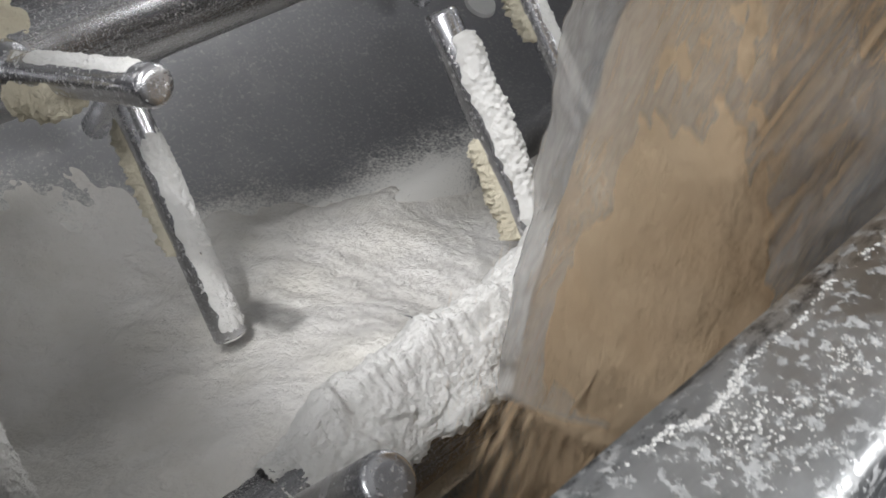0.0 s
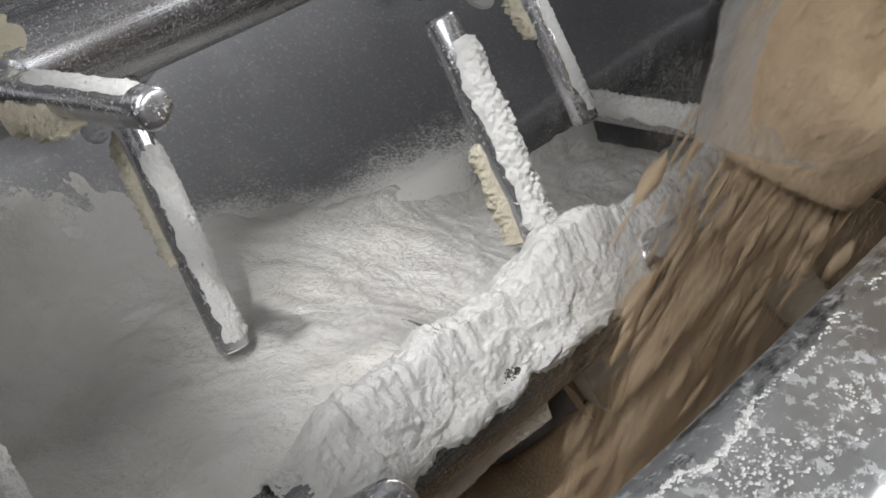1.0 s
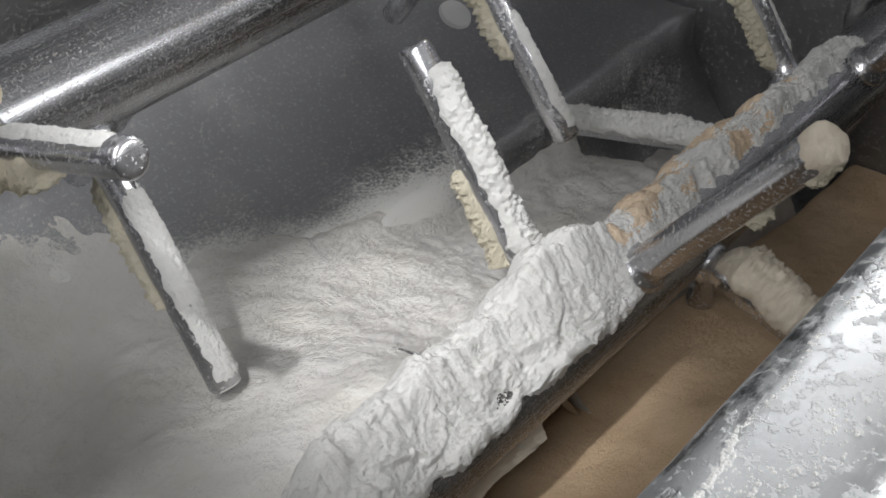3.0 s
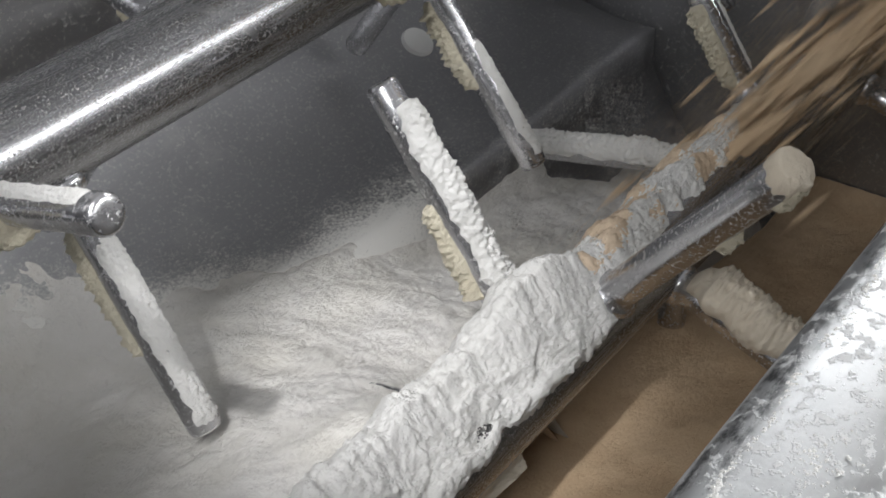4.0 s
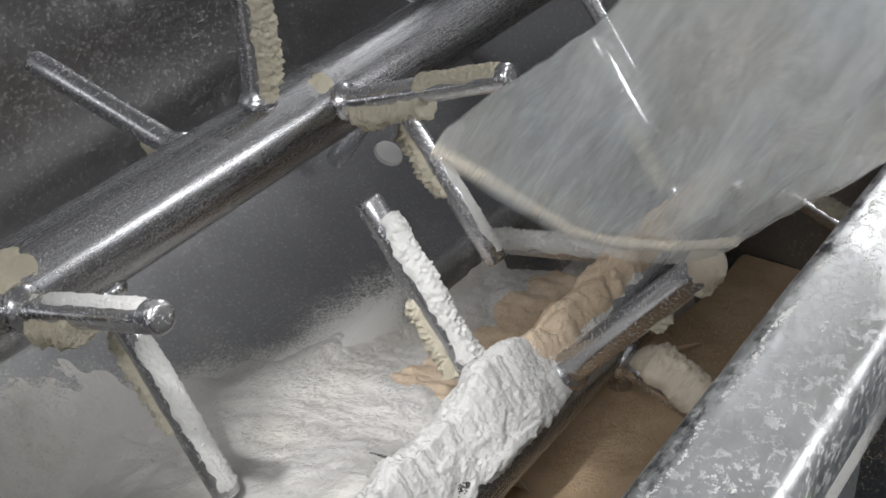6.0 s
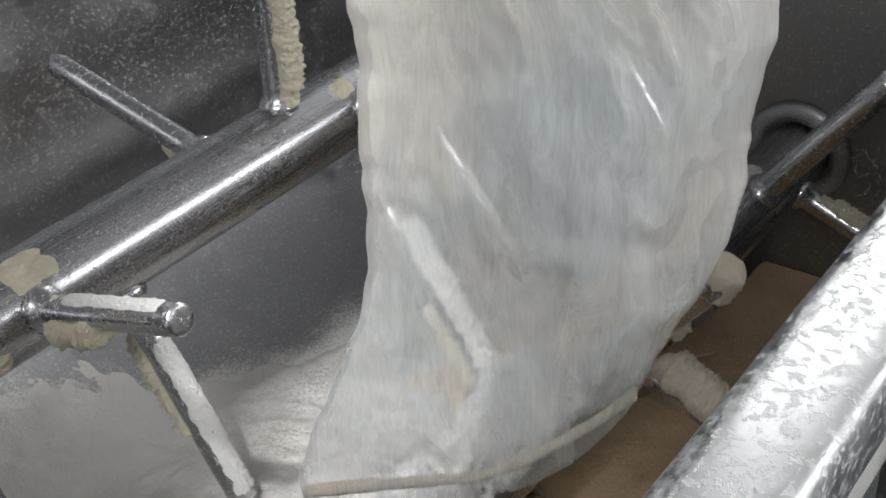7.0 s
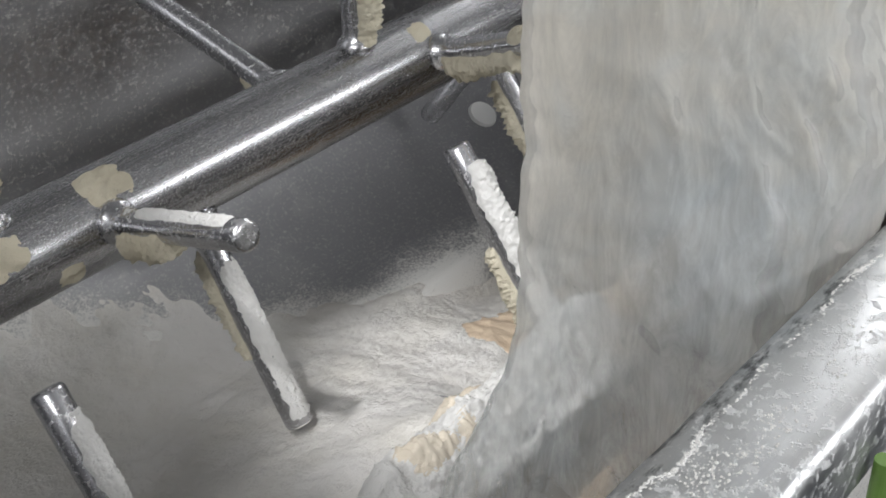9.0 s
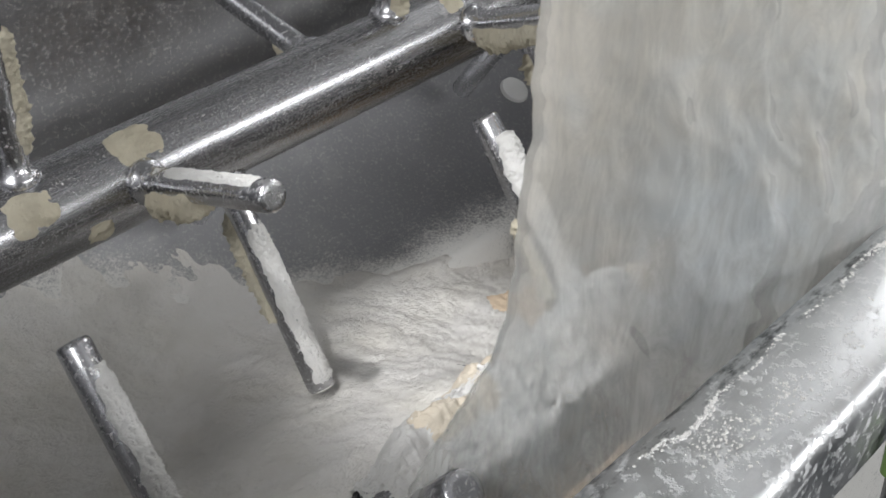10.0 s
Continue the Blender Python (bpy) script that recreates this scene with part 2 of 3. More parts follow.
def trough_profile():
    """Inner cross-section in y, z from the far lip over both round bottoms to the near lip."""
    p = [(RT, z) for z in np.linspace(1.36, 1.06, 8)]
    p += [(RT * math.cos(a), 1.0 + RT * math.sin(a)) for a in np.linspace(0.15, -math.pi / 2 - 0.092, 26)]
    p += [(C2[0] + RT * math.cos(a), C2[1] + RT * math.sin(a)) for a in np.linspace(-0.375, -math.pi, 40)]
    p += [(-0.542, z) for z in np.linspace(0.84, 1.078, 8)]
    return p


def build_trough():
    prof = trough_profile()
    xs = np.linspace(X0, X1, 30)
    rows = [[(x, y, z) for y, z in prof] for x in xs]

    def out(p):
        c = Vector((p.x, -0.137, 1.0))
        d = p - c
        return p + d.normalized() * 0.006

    root = tagged(new("mixing_trough"), "stainless steel dough mixer trough dusted with flour", "mixer trough")
    part("trough_shell", solid_sheet(rows, out), STEEL_TROUGH, root, "dull grey steel shell with flour dust")
    part("end_plate", box_bm(X1, -0.56, 0.50, X1 + 0.012, 0.29, 1.36, 0.002), STEEL_DARK, root, "dark steel end plate", False)
    part("end_plate", box_bm(X0 - 0.012, -0.56, 0.50, X0, 0.29, 1.36, 0.002), STEEL_DARK, root, "dark steel end plate", False)
    # rim flange: rolled inner lip, flat top, folded outer edge
    sec = [(-0.548, 1.050), (-0.541, 1.060), (-0.540, 1.076), (-0.545, 1.086), (-0.553, 1.090), (-0.566, 1.091), (-0.590, 1.090), (-0.608, 1.088),
           (-0.614, 1.085), (-0.617, 1.078), (-0.617, 1.030), (-0.611, 1.030), (-0.609, 1.076), (-0.590, 1.080), (-0.566, 1.079), (-0.556, 1.060)]
    bm = bmesh.new()
    grid(bm, [[(x, y + 0.0008 * nz(x, y, 0, 14), z + 0.0008 * nz(x, 3, z, 18)) for y, z in sec] for x in np.linspace(X0 - 0.012, X1 + 0.012, 60)], close_v=True)
    bmesh.ops.recalc_face_normals(bm, faces=bm.faces)
    part("rim_flange", bm, STEEL_RIM, root, "bright scratched steel rim strewn with flour")
    # seal rings round both shafts on the end plate
    for cy, cz in (C1, C2):
        bm = bmesh.new()
        prof2 = [(0.044, -0.002), (0.044, -0.010), (0.052, -0.012), (0.066, -0.010), (0.068, -0.002)]
        grid(bm, [[(X1 + dx, cy + r * math.cos(a), cz + r * math.sin(a)) for r, dx in prof2] for a in np.linspace(0, 2 * math.pi, 40, endpoint=False)], close_u=True, close_v=True)
        bmesh.ops.recalc_face_normals(bm, faces=bm.faces)
        part("seal_ring", bm, STEEL_TROUGH, root, "round steel shaft seal ring")
    # round white plug in the wall of the upper bottom
    bm = bmesh.new()
    bmesh.ops.create_cone(bm, cap_ends=True, segments=32, radius1=0.021, radius2=0.018, depth=0.008)
    ob = part("plug", bm, WHITE_PLASTIC, root, "round white plastic plug", False)
    py, pz = 0.142, 0.7735
    ob.matrix_basis = Matrix.Translation((0.747, py, pz)) @ Vector((0, -py, 1 - pz)).to_track_quat("Z", "Y").to_matrix().to_4x4()
    return root


build_trough()


# ---- shafts with rods ----
def rod_frame(c, x, phi):
    a = radians(phi)
    d = Vector((0, math.cos(a), math.sin(a)))
    e1 = Vector((1, 0, 0))
    e2 = e1.cross(d)
    return Vector((x, c[0], c[1])), d, e1, e2


def rod_bm(c, x, phi, r, length):
    """A turned steel pin with a chamfered tip and a weld bead at its root."""
    o, d, e1, e2 = rod_frame(c, x, phi)
    prof = [(0.030, r), (0.036, r + 0.006), (0.040, r + 0.0065), (0.045, r + 0.004), (0.048, r)]
    prof += [(s, r) for s in np.linspace(0.06, length - 0.0035, 6)]
    prof += [(length - 0.001, r - 0.0012), (length, r - 0.003), (length, r * 0.5), (length, 0.0002)]
    bm = bmesh.new()
    n = 32
    grid(bm, [[o + d * s + (e1 * math.cos(t) + e2 * math.sin(t)) * q for t in np.linspace(0, 2 * math.pi, n, endpoint=False)] for s, q in prof], close_v=True)
    bmesh.ops.recalc_face_normals(bm, faces=bm.faces)
    return bm


def coat_bm(c, x, phi, r, s0, s1, mid, half, thick, seed, rough=1.0, nu=170, nv=44, taper=0.25):
    """Caked powder on one side of a rod; its rim sinks into the metal."""
    o, d, e1, e2 = rod_frame(c, x, phi)
    rows = []
    for i in range(nu + 1):
        u = i / nu
        s = s0 + (s1 - s0) * u
        end = min(sm(0, 0.16, u + 0.10 * nz(s, seed, 9, 60)), sm(1, 0.93, u + 0.05 * nz(s, seed, 4, 80)))
        wob = nz(s, seed, 0.3, 38, 5) * rough
        row = []
        for j in range(nv + 1):
            v = 2 * j / nv - 1
            hv = half * (1 + 0.30 * wob)
            t = radians(mid) + radians(hv) * v
            q = (r + 0.004) * t
            prof = (1 - abs(v) ** 2.6) * 1.25 - 0.25
            lumps = 0.40 * nz(s + seed, q, seed, 55, 3) + 0.55 * nz(s, q, seed + 5, 230, 3)
            calm = min(1.0, 0.010 / thick)
            h = thick * (1 - taper * u) * end * (prof * (0.95 + 0.5 * lumps * calm) + 0.45 * calm * lumps * (1 - v * v))
            h -= 0.0010 * (1 - end)
            h += 0.0015 * end * max(0.0, prof) * nz(s, q, seed + 2, 260, 3)
            if i in (0, nu) or abs(v) > 0.97:
                h = -0.0014
            row.append(o + d * s + (e1 * math.cos(t) + e2 * math.sin(t)) * (r + h))
        rows.append(row)
    bm = bmesh.new()
    grid(bm, rows)
    bmesh.ops.recalc_face_normals(bm, faces=bm.faces)
    return bm


def tip_bm(c, x, phi, r, length, seed):
    """A lumpy cap of powder on the end of a pin, running a little down its side."""
    o, d, e1, e2 = rod_frame(c, x, phi)
    prof = [(-0.016, 1.00), (-0.012, 1.04), (-0.004, 1.06), (0.0015, 1.02), (0.003, 0.92), (0.0035, 0.6), (0.004, 0.3), (0.004, 0.01)]
    rows = []
    for k, (s, q) in enumerate(prof):
        row = []
        for j in range(40):
            t = 2 * math.pi * j / 40
            w = nz(math.cos(t) * q, math.sin(t) * q, seed, 2.2, 3)
            dip = 0.006 * w if k < 3 else 0.0015 * w
            row.append(o + d * (length + s + dip) + (e1 * math.cos(t) + e2 * math.sin(t)) * r * q * (1 + (0.04 * w if 0 < k < 5 else 0)) * (0.97 if k == 0 else 1))
        rows.append(row)
    bm = bmesh.new()
    grid(bm, rows, close_v=True)
    bmesh.ops.recalc_face_normals(bm, faces=bm.faces)
    return bm


def shaft_bm(c, r):
    bm = bmesh.new()
    n = 64
    xs = np.linspace(X0 + 0.001, X1 - 0.001, 40)
    grid(bm, [[(x, c[0] + r * math.cos(t), c[1] + r * math.sin(t)) for t in np.linspace(0, 2 * math.pi, n, endpoint=False)] for x in xs], close_v=True)
    bmesh.ops.recalc_face_normals(bm, faces=bm.faces)
    return bm


RS = 0.040
RR = 0.0125


def build_upper_shaft():
    root = tagged(new("mixer_shaft"), "polished steel mixer shaft with pins and dried dough", "mixer shaft")
    part("shaft_tube", shaft_bm(C1, RS), STEEL_SHAFT, root, "shiny steel tube flecked with flour")
    # each pin: place along the shaft, direction, length, and its coats (from, to, side, half width, thickness, material, word)
    pins = [
        (-0.342, 163, 0.215, []), (-0.252, 236, 0.240, []), (-0.095, 14, 0.228, []), (-0.025, 89, 0.239, [("crust", 0.05, 0.16, 0, 70, 0.007)]),
        (0.063, 163, 0.200, [("flour", 0.060, 0.188, 262, 34, 0.0018), ("crust", 0.042, 0.110, 95, 80, 0.017)]),
        (0.152, 238.7, 0.241, [("flour", 0.070, 0.2405, -64, 88, 0.0018), ("crust", 0.06, 0.175, 140, 38, 0.008)]),
        (0.240, 310, 0.236, []),
        (0.309, 14.5, 0.228, [("crust", 0.036, 0.080, 290, 90, 0.010)]),
        (0.379, 88.8, 0.239, [("crust", 0.036, 0.205, 35, 95, 0.013)]),
        (0.458, 159.7, 0.238, [("crust", 0.13, 0.232, 250, 60, 0.003), ("crust", 0.040, 0.140, 85, 80, 0.018)]),
        (0.555, 232.9, 0.236, [("flour", 0.10, 0.232, -52, 70, 0.0014), ("crust", 0.06, 0.150, 150, 42, 0.010)]),
        (0.640, 307, 0.232, []),
        (0.714, 14.5, 0.228, []), (0.784, 88.8, 0.239, [("crust", 0.042, 0.15, -20, 70, 0.008)]), (0.860, 161, 0.236, []), (0.945, 235, 0.238, []),
    ]
    for i, (x, phi, ln, coats) in enumerate(pins):
        rod = part("pin", rod_bm(C1, x, phi, RR, ln), STEEL_ROD, root)
        for kind, s0, s1, mid, half, th in coats:
            part(kind + "_coat", coat_bm(C1, x, phi, RR, s0, s1, mid, half, th, 3.1 * i + s0 * 20), CRUST if kind == "crust" else FLOUR_HEAP, rod,
                 "flaking pale yellow dough crust" if kind == "crust" else "thin caked white flour")
    # smears of dough on the tube
    for k, (x, t, L, w, th) in enumerate(((0.045, 115, 0.05, 30, 0.009), (0.43, 118, 0.03, 20, 0.006), (0.0, 200, 0.03, 20, 0.005), (-0.06, 140, 0.05, 30, 0.006))):
        rows = []
        for i in range(25):
            u = i / 24
            row = []
            for j in range(21):
                v = j / 10 - 1
                a = radians(t + w * v)
                h = th * (1 - (2 * u - 1) ** 2) * (1 - v * v) * (0.8 + 0.8 * nz(x + u * L, v * 0.03, k, 70, 3)) - 0.0016
                row.append((x + L * u, C1[0] + (RS + h) * math.cos(a), C1[1] + (RS + h) * math.sin(a)))
            rows.append(row)
        bm = bmesh.new()
        grid(bm, rows)
        bmesh.ops.recalc_face_normals(bm, faces=bm.faces)
        part("dough_smear", bm, CRUST, root, "dried pale dough smear")


def build_lower_shaft():
    root = tagged(new("mixer_shaft"), "lower steel mixer shaft buried under white flour", "mixer shaft")
    part("shaft_tube", shaft_bm(C2, RS), STEEL_SHAFT, root, "grey steel tube")
    pins = [
        (-0.310, 270, 0.24, []), (-0.220, 347, 0.24, []), (-0.150, 201, 0.22, []),
        (-0.081, 55, 0.243, [("flour", 0.05, 0.225, 50, 75, 0.003)]),
        (0.007, 129.3, 0.226, [("flour", 0.05, 0.15, 200, 60, 0.003)]),
        (0.100, 201, 0.236, []), (0.180, 273, 0.236, []), (0.270, 347, 0.10, []),
        (0.354, 56.0, 0.244, [("flour", 0.030, 0.226, 52, 104, 0.0075), ("crust", 0.06, 0.15, 212, 40, 0.009)]),
        (0.429, 128.8, 0.246, [("crust", 0.150, 0.172, 80, 35, 0.007), ("crust", 0.212, 0.243, 90, 42, 0.0045)]),
        (0.520, 201, 0.215, [("tan", 0.040, 0.212, -66, 100, 0.026)]),
        (0.600, 273, 0.236, []),
        (0.689, 347, 0.239, [("flour", 0.05, 0.237, 105, 80, 0.007)]),
        (0.760, 56, 0.244, [("flour", 0.045, 0.235, 20, 55, 0.003), ("crust", 0.05, 0.15, 195, 45, 0.009)]),
        (0.830, 127, 0.246, []), (0.920, 201, 0.200, [("crust", 0.06, 0.19, -80, 60, 0.008)]),
    ]
    for i, (x, phi, ln, coats) in enumerate(pins):
        r = 0.0155 if phi in (128.8, 127, 129.3) else RR + 0.0005
        rod = part("pin", rod_bm(C2, x, phi, r, ln), STEEL_ROD, root)
        for kind, s0, s1, mid, half, th in coats:
            part(kind + "_coat", coat_bm(C2, x, phi, r, s0, s1, mid, half, th, 7.7 * i + s0 * 20), {"crust": CRUST, "flour": FLOUR_HEAP, "tan": CREAM}[kind], rod,
                 {"crust": "flaking pale dough crust", "flour": "caked white flour", "tan": "thick slab of pale tan powder"}[kind])
        if phi == 128.8:
            part("tip_crust", tip_bm(C2, x, phi, r, ln, 5.0), CREAM, rod, "pale tan crust caked on the pin's end")
    return root


build_upper_shaft()
build_lower_shaft()


# ---- flour ----
def bed_z(x, y):
    """Height of the flour lying in the bottoms, banked up against the lower shaft."""
    cover = sm(-0.09, 0.09, 0.16 - 0.60 * max(0.0, x - 0.10) + 0.03 * nz(x, y, 1, 16) - max(0.0, y))
    thick = 0.015 * cover * sm(0.52, 0.36, x) - 0.004 + 0.006 * sm(0.03, -0.01, y) * sm(0.52, 0.38, x) - 0.010 * sm(0.44, 0.54, x)
    if y > -0.01:
        z = 1.0 - math.sqrt(RT * RT - y * y) + thick
    else:
        u = -y
        k = sm(0.36, 0.18, x)
        z = 0.732 + (0.02 + 0.17 * k) * u + (0.7 * k) * u * u + thick
    if y < -0.005:
        wall = C2[1] - math.sqrt(max(0.0, RT * RT - (y - C2[0]) ** 2))
        low = min(z - 0.004, max(wall + 0.003 - 0.014 * sm(0.72, 0.80, x), 0.668 + 0.01 * nz(x, y, 6, 14) - 0.06 * sm(0.70, 0.90, x)))
        z += (low - z) * sm(0.38, 0.60, x)
        z -= 0.10 * sm(-0.20, -0.26, y) * sm(0.34, 0.44, x)
    if y < -0.215 and x < 0.34:
        z -= 0.034 * ((-0.215 - y) / 0.06) ** 2
    return z + 0.004 * nz(x, y, 0, 20, 3) + 0.0022 * nz(x, y, 2, 48, 2) + 0.0008 * nz(x, y, 5, 150, 2)


def heap_h(x):
    h = 0.031 - 0.006 * sm(0.13, 0.17, x) + 0.008 * sm(0.17, 0.20, x) * sm(0.25, 0.22, x) + 0.024 * sm(0.26, 0.33, x) * sm(0.42, 0.36, x)
    h *= sm(0.060, 0.11, x) * (1 - 0.50 * sm(0.40, 0.52, x)) * sm(0.86, 0.78, x)
    return h * (1 + 0.16 * nz(x, 0, 4, 24, 2) + 0.14 * nz(x, 0, 8, 75, 3))


def heap_r(x, deg):
    """Radius of the caked flour about the lower shaft's axis."""
    t = radians(deg)
    low = 170 + 14 * nz(x, 1, 1, 40, 4) - 48 * sm(0.38, 0.56, x)
    f = sm(8 + 8 * nz(x, 3, 3, 30, 3), 78, deg) * sm(low, low - 30, deg)
    bulge = 0.14 + 0.86 * math.exp(-(abs(deg - 90) / 33) ** 1.45)
    a, b = 0.075 * math.cos(t), 0.075 * math.sin(t)
    top = RS + heap_h(x) + 0.004
    flat = 1.0 / (max(0.0, math.sin(t)) / top + max(0.02, -math.cos(t)) / (RS + 0.016)) if deg > 90 else RS - 0.003 + (top - RS) * bulge
    r = RS - 0.003 + (flat - RS + 0.003) * f
    crest = math.exp(-((deg - 88) / 30) ** 2)
    crumbs = 0.0022 * (0.25 - abs(nz(x + 5, a, b, 46, 3))) + 0.0019 * nz(x, a, b, 190, 3)
    slabs = 0.0030 * sm(-0.05, 0.05, nz(x + 9, a * 1.4, b * 1.4, 17, 2))
    return r + min(1.0, f * 1.5) * (0.006 * nz(x, a, b, 22, 2) + slabs + crumbs * (0.35 + 0.85 * crest) + 0.0013 * nz(x, a, b, 400, 2)) * (1 if f > 0.01 else 0)


def flour_bed():
    rows = []
    nx, ny = 280, 130
    for i in range(nx + 1):
        x = X0 + 0.002 + (0.90 - X0) * i / nx
        rows.append([(x, y, bed_z(x, y)) for y in np.linspace(0.235, -0.275, ny + 1)])
    bm = bmesh.new()
    grid(bm, rows)
    bmesh.ops.recalc_face_normals(bm, faces=bm.faces)
    thing("flour_bed", bm, FLOUR, "soft bank of white flour in the trough bottom", "flour", "stuff")


def flour_heap():
    """Caked flour riding on the lower shaft, with a broken crest."""
    rows = []
    nx, nt = 620, 190
    for i in range(nx + 1):
        x = 0.055 + (0.86 - 0.055) * i / nx
        row = []
        for j in range(nt + 1):
            deg = -35 + 250 * j / nt
            r, t = heap_r(x, deg), radians(deg)
            row.append((x, C2[0] + r * math.cos(t), C2[1] + r * math.sin(t)))
        rows.append(row)
    bm = bmesh.new()
    grid(bm, rows)
    bmesh.ops.recalc_face_normals(bm, faces=bm.faces)
    thing("flour_heap", bm, FLOUR_HEAP, "lumpy white flour heap caked on the lower shaft", "flour", "stuff")


def tan_bed():
    """Tan powder poured into the near bottom; it rises while the sack empties."""
    rows = []
    for i in range(141):
        x = X0 + 0.002 + (X1 - 0.004 - X0) * i / 140
        row = []
        for j in range(81):
            y = -0.505 + 0.46 * j / 80
            z = 0.655 - 0.10 * sm(-0.25, -0.20, y) * sm(0.30, 0.40, x) + 0.035 * math.exp(-((x - 0.36) / 0.22) ** 2 - ((y + 0.40) / 0.12) ** 2) - 0.05 * sm(0.55, 0.95, x)
            z += 0.004 * nz(x, y, 8, 18, 4) + 0.001 * nz(x, y, 9, 120, 2)
            row.append((x, y, z))
        rows.append(row)
    bm = bmesh.new()
    grid(bm, rows)
    bmesh.ops.recalc_face_normals(bm, faces=bm.faces)
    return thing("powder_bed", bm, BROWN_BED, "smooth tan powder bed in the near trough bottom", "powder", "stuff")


def tan_cap(xa, xb, powder_mat):
    """A film of tan powder that settles on a stretch of the heap while the sacks are emptied."""
    rows = []
    for i in range(161):
        x = xa + (xb - xa) * i / 160
        row = []
        for j in range(81):
            deg = 30 + 105 * j / 80
            t = radians(deg)
            edge = sm(30, 48, deg) * sm(132, 95, deg) * sm(xa, xa + 0.05, x) * sm(xb, xb - 0.07, x)
            r = heap_r(x, deg) + 0.0035 * edge + 0.004 * nz(x, t * 0.07, 31, 22, 3) * (0.3 + edge) - 0.008 * (1 - edge)
            row.append((x, C2[0] + r * math.cos(t), C2[1] + r * math.sin(t)))
        rows.append(row)
    bm = bmesh.new()
    grid(bm, rows)
    bmesh.ops.recalc_face_normals(bm, faces=bm.faces)
    return thing("settled_powder", bm, powder_mat, "thin tan powder settled on the flour heap", "powder", "stuff")


def tan_hollow():
    """Tan powder caught in the hollow between heap and trough wall."""
    rows = []
    for i in range(121):
        x = 0.30 + 0.56 * i / 120
        row = []
        for j in range(71):
            y = -0.27 + 0.26 * j / 70
            edge = sm(0.34, 0.50, x) * sm(0.86, 0.76, x) * sm(-0.03, -0.12, y)
            row.append((x, y, bed_z(x, y) + 0.004 * edge + 0.007 * nz(x, y, 12, 20, 4) * (0.35 + 0.4 * edge) - 0.008 * (1 - edge)))
        rows.append(row)
    bm = bmesh.new()
    grid(bm, rows)
    bmesh.ops.recalc_face_normals(bm, faces=bm.faces)
    return thing("settled_powder", bm, TAN_FILM, "tan powder lying in a hollow of the flour", "powder", "stuff")


flour_bed()
flour_heap()
TAN = tan_bed()
TAN_CAP = tan_cap(0.375, 0.795, TAN_FILM)
TAN_CAP_LATE = tan_cap(0.075, 0.30, CREAM)
TAN_HOLLOW = tan_hollow()

# ---- the workshop around ----
def room():
    thing("floor", box_bm(-3, -3.2, -0.1, 3.4, 2.6, 0.0), ROOM_FLOOR, "dark workshop floor", "floor", "structure", smooth=False)
    thing("ceiling", box_bm(-3, -3.2, 3.0, 3.4, 2.6, 3.1), ROOM_CEIL, "plain painted ceiling", "ceiling", "structure", smooth=False)
    for nm, b in (("wall_north", (-3, 2.5, 0, 3.4, 2.6, 3)), ("wall_south", (-3, -3.2, 0, 3.4, -3.1, 3)), ("wall_east", (3.3, -3.1, 0, 3.4, 2.5, 3)), ("wall_west", (-3, -3.1, 0, -2.9, 2.5, 3))):
        thing(nm, box_bm(*b), ROOM_WALL, "plain grey workshop wall", "wall", "structure", smooth=False)


room()


def rim_flour():
    """Flour spilt along the rim: a broken line of cakes by the inner lip and loose crumbs."""
    rnd = random.Random(21)
    verts, faces = [], []
    octa = [(1, 0, 0), (0.3, 0.95, 0), (-0.8, 0.6, 0), (-0.8, -0.6, 0), (0.3, -0.95, 0), (0, 0, 1)]
    for k in range(16000):
        lip = k < 4500
        x = rnd.uniform(-0.25, 0.75)
        if nz(x, 0, 9, 10, 3) + rnd.uniform(-0.3, 0.3) < (-0.15 if lip else 0.10):
            continue
        y = -0.5575 - abs(rnd.gauss(0, 0.0022)) if lip else -0.562 - abs(rnd.gauss(0, 0.014))
        y += 0.008 * nz(x, 4, 2, 16) + 0.004 * nz(x, 4, 2, 60)
        if y < -0.612 or y > -0.5545:
            continue
        r = rnd.choice((0.0003, 0.0004, 0.0005, 0.0007, 0.0010)) * (1.3 if lip else 1.0)
        turn = rnd.uniform(0, 6.283)
        n = len(verts)
        for a, b, c in octa:
            q = r * rnd.uniform(0.6, 1.4)
            verts.append((x + q * (a * math.cos(turn) - b * math.sin(turn)) * 1.2, y + q * (a * math.sin(turn) + b * math.cos(turn)), 1.0903 + c * q * 0.45))
        faces += [(n + m, n + (m + 1) % 5, n + 5) for m in range(5)]
    me = bpy.data.meshes.new("spilt_flour")
    me.from_pydata(verts, [], faces)
    me.materials.append(FLAKE)
    tagged(new("spilt_flour", me), "loose white flour crumbs spilt along the rim", "flour", "", "stuff")


rim_flour()


def gauge():
    root = tagged(new("level_glass"), "small green level glass under the rim", "gauge")
    bm = bmesh.new()
    bmesh.ops.create_cone(bm, cap_ends=True, segments=20, radius1=0.006, radius2=0.006, depth=0.03)
    ob = part("glass_tube", bm, GREEN, root, "green tube", False)
    ob.matrix_basis = Matrix.Translation((0.135, -0.626, 1.030))
    bm = bmesh.new()
    bmesh.ops.create_cone(bm, cap_ends=True, segments=16, radius1=0.0025, radius2=0.0025, depth=0.30)
    ob = part("rod", bm, STEEL_DARK, root, "thin dark rod", False)
    ob.matrix_basis = Matrix.Translation((0.135, -0.626, 0.866))
    part("bracket", box_bm(0.125, -0.632, 0.72, 0.145, -0.545, 0.735, 0.002), STEEL_DARK, root, "dark bracket on the trough", False)


gauge()


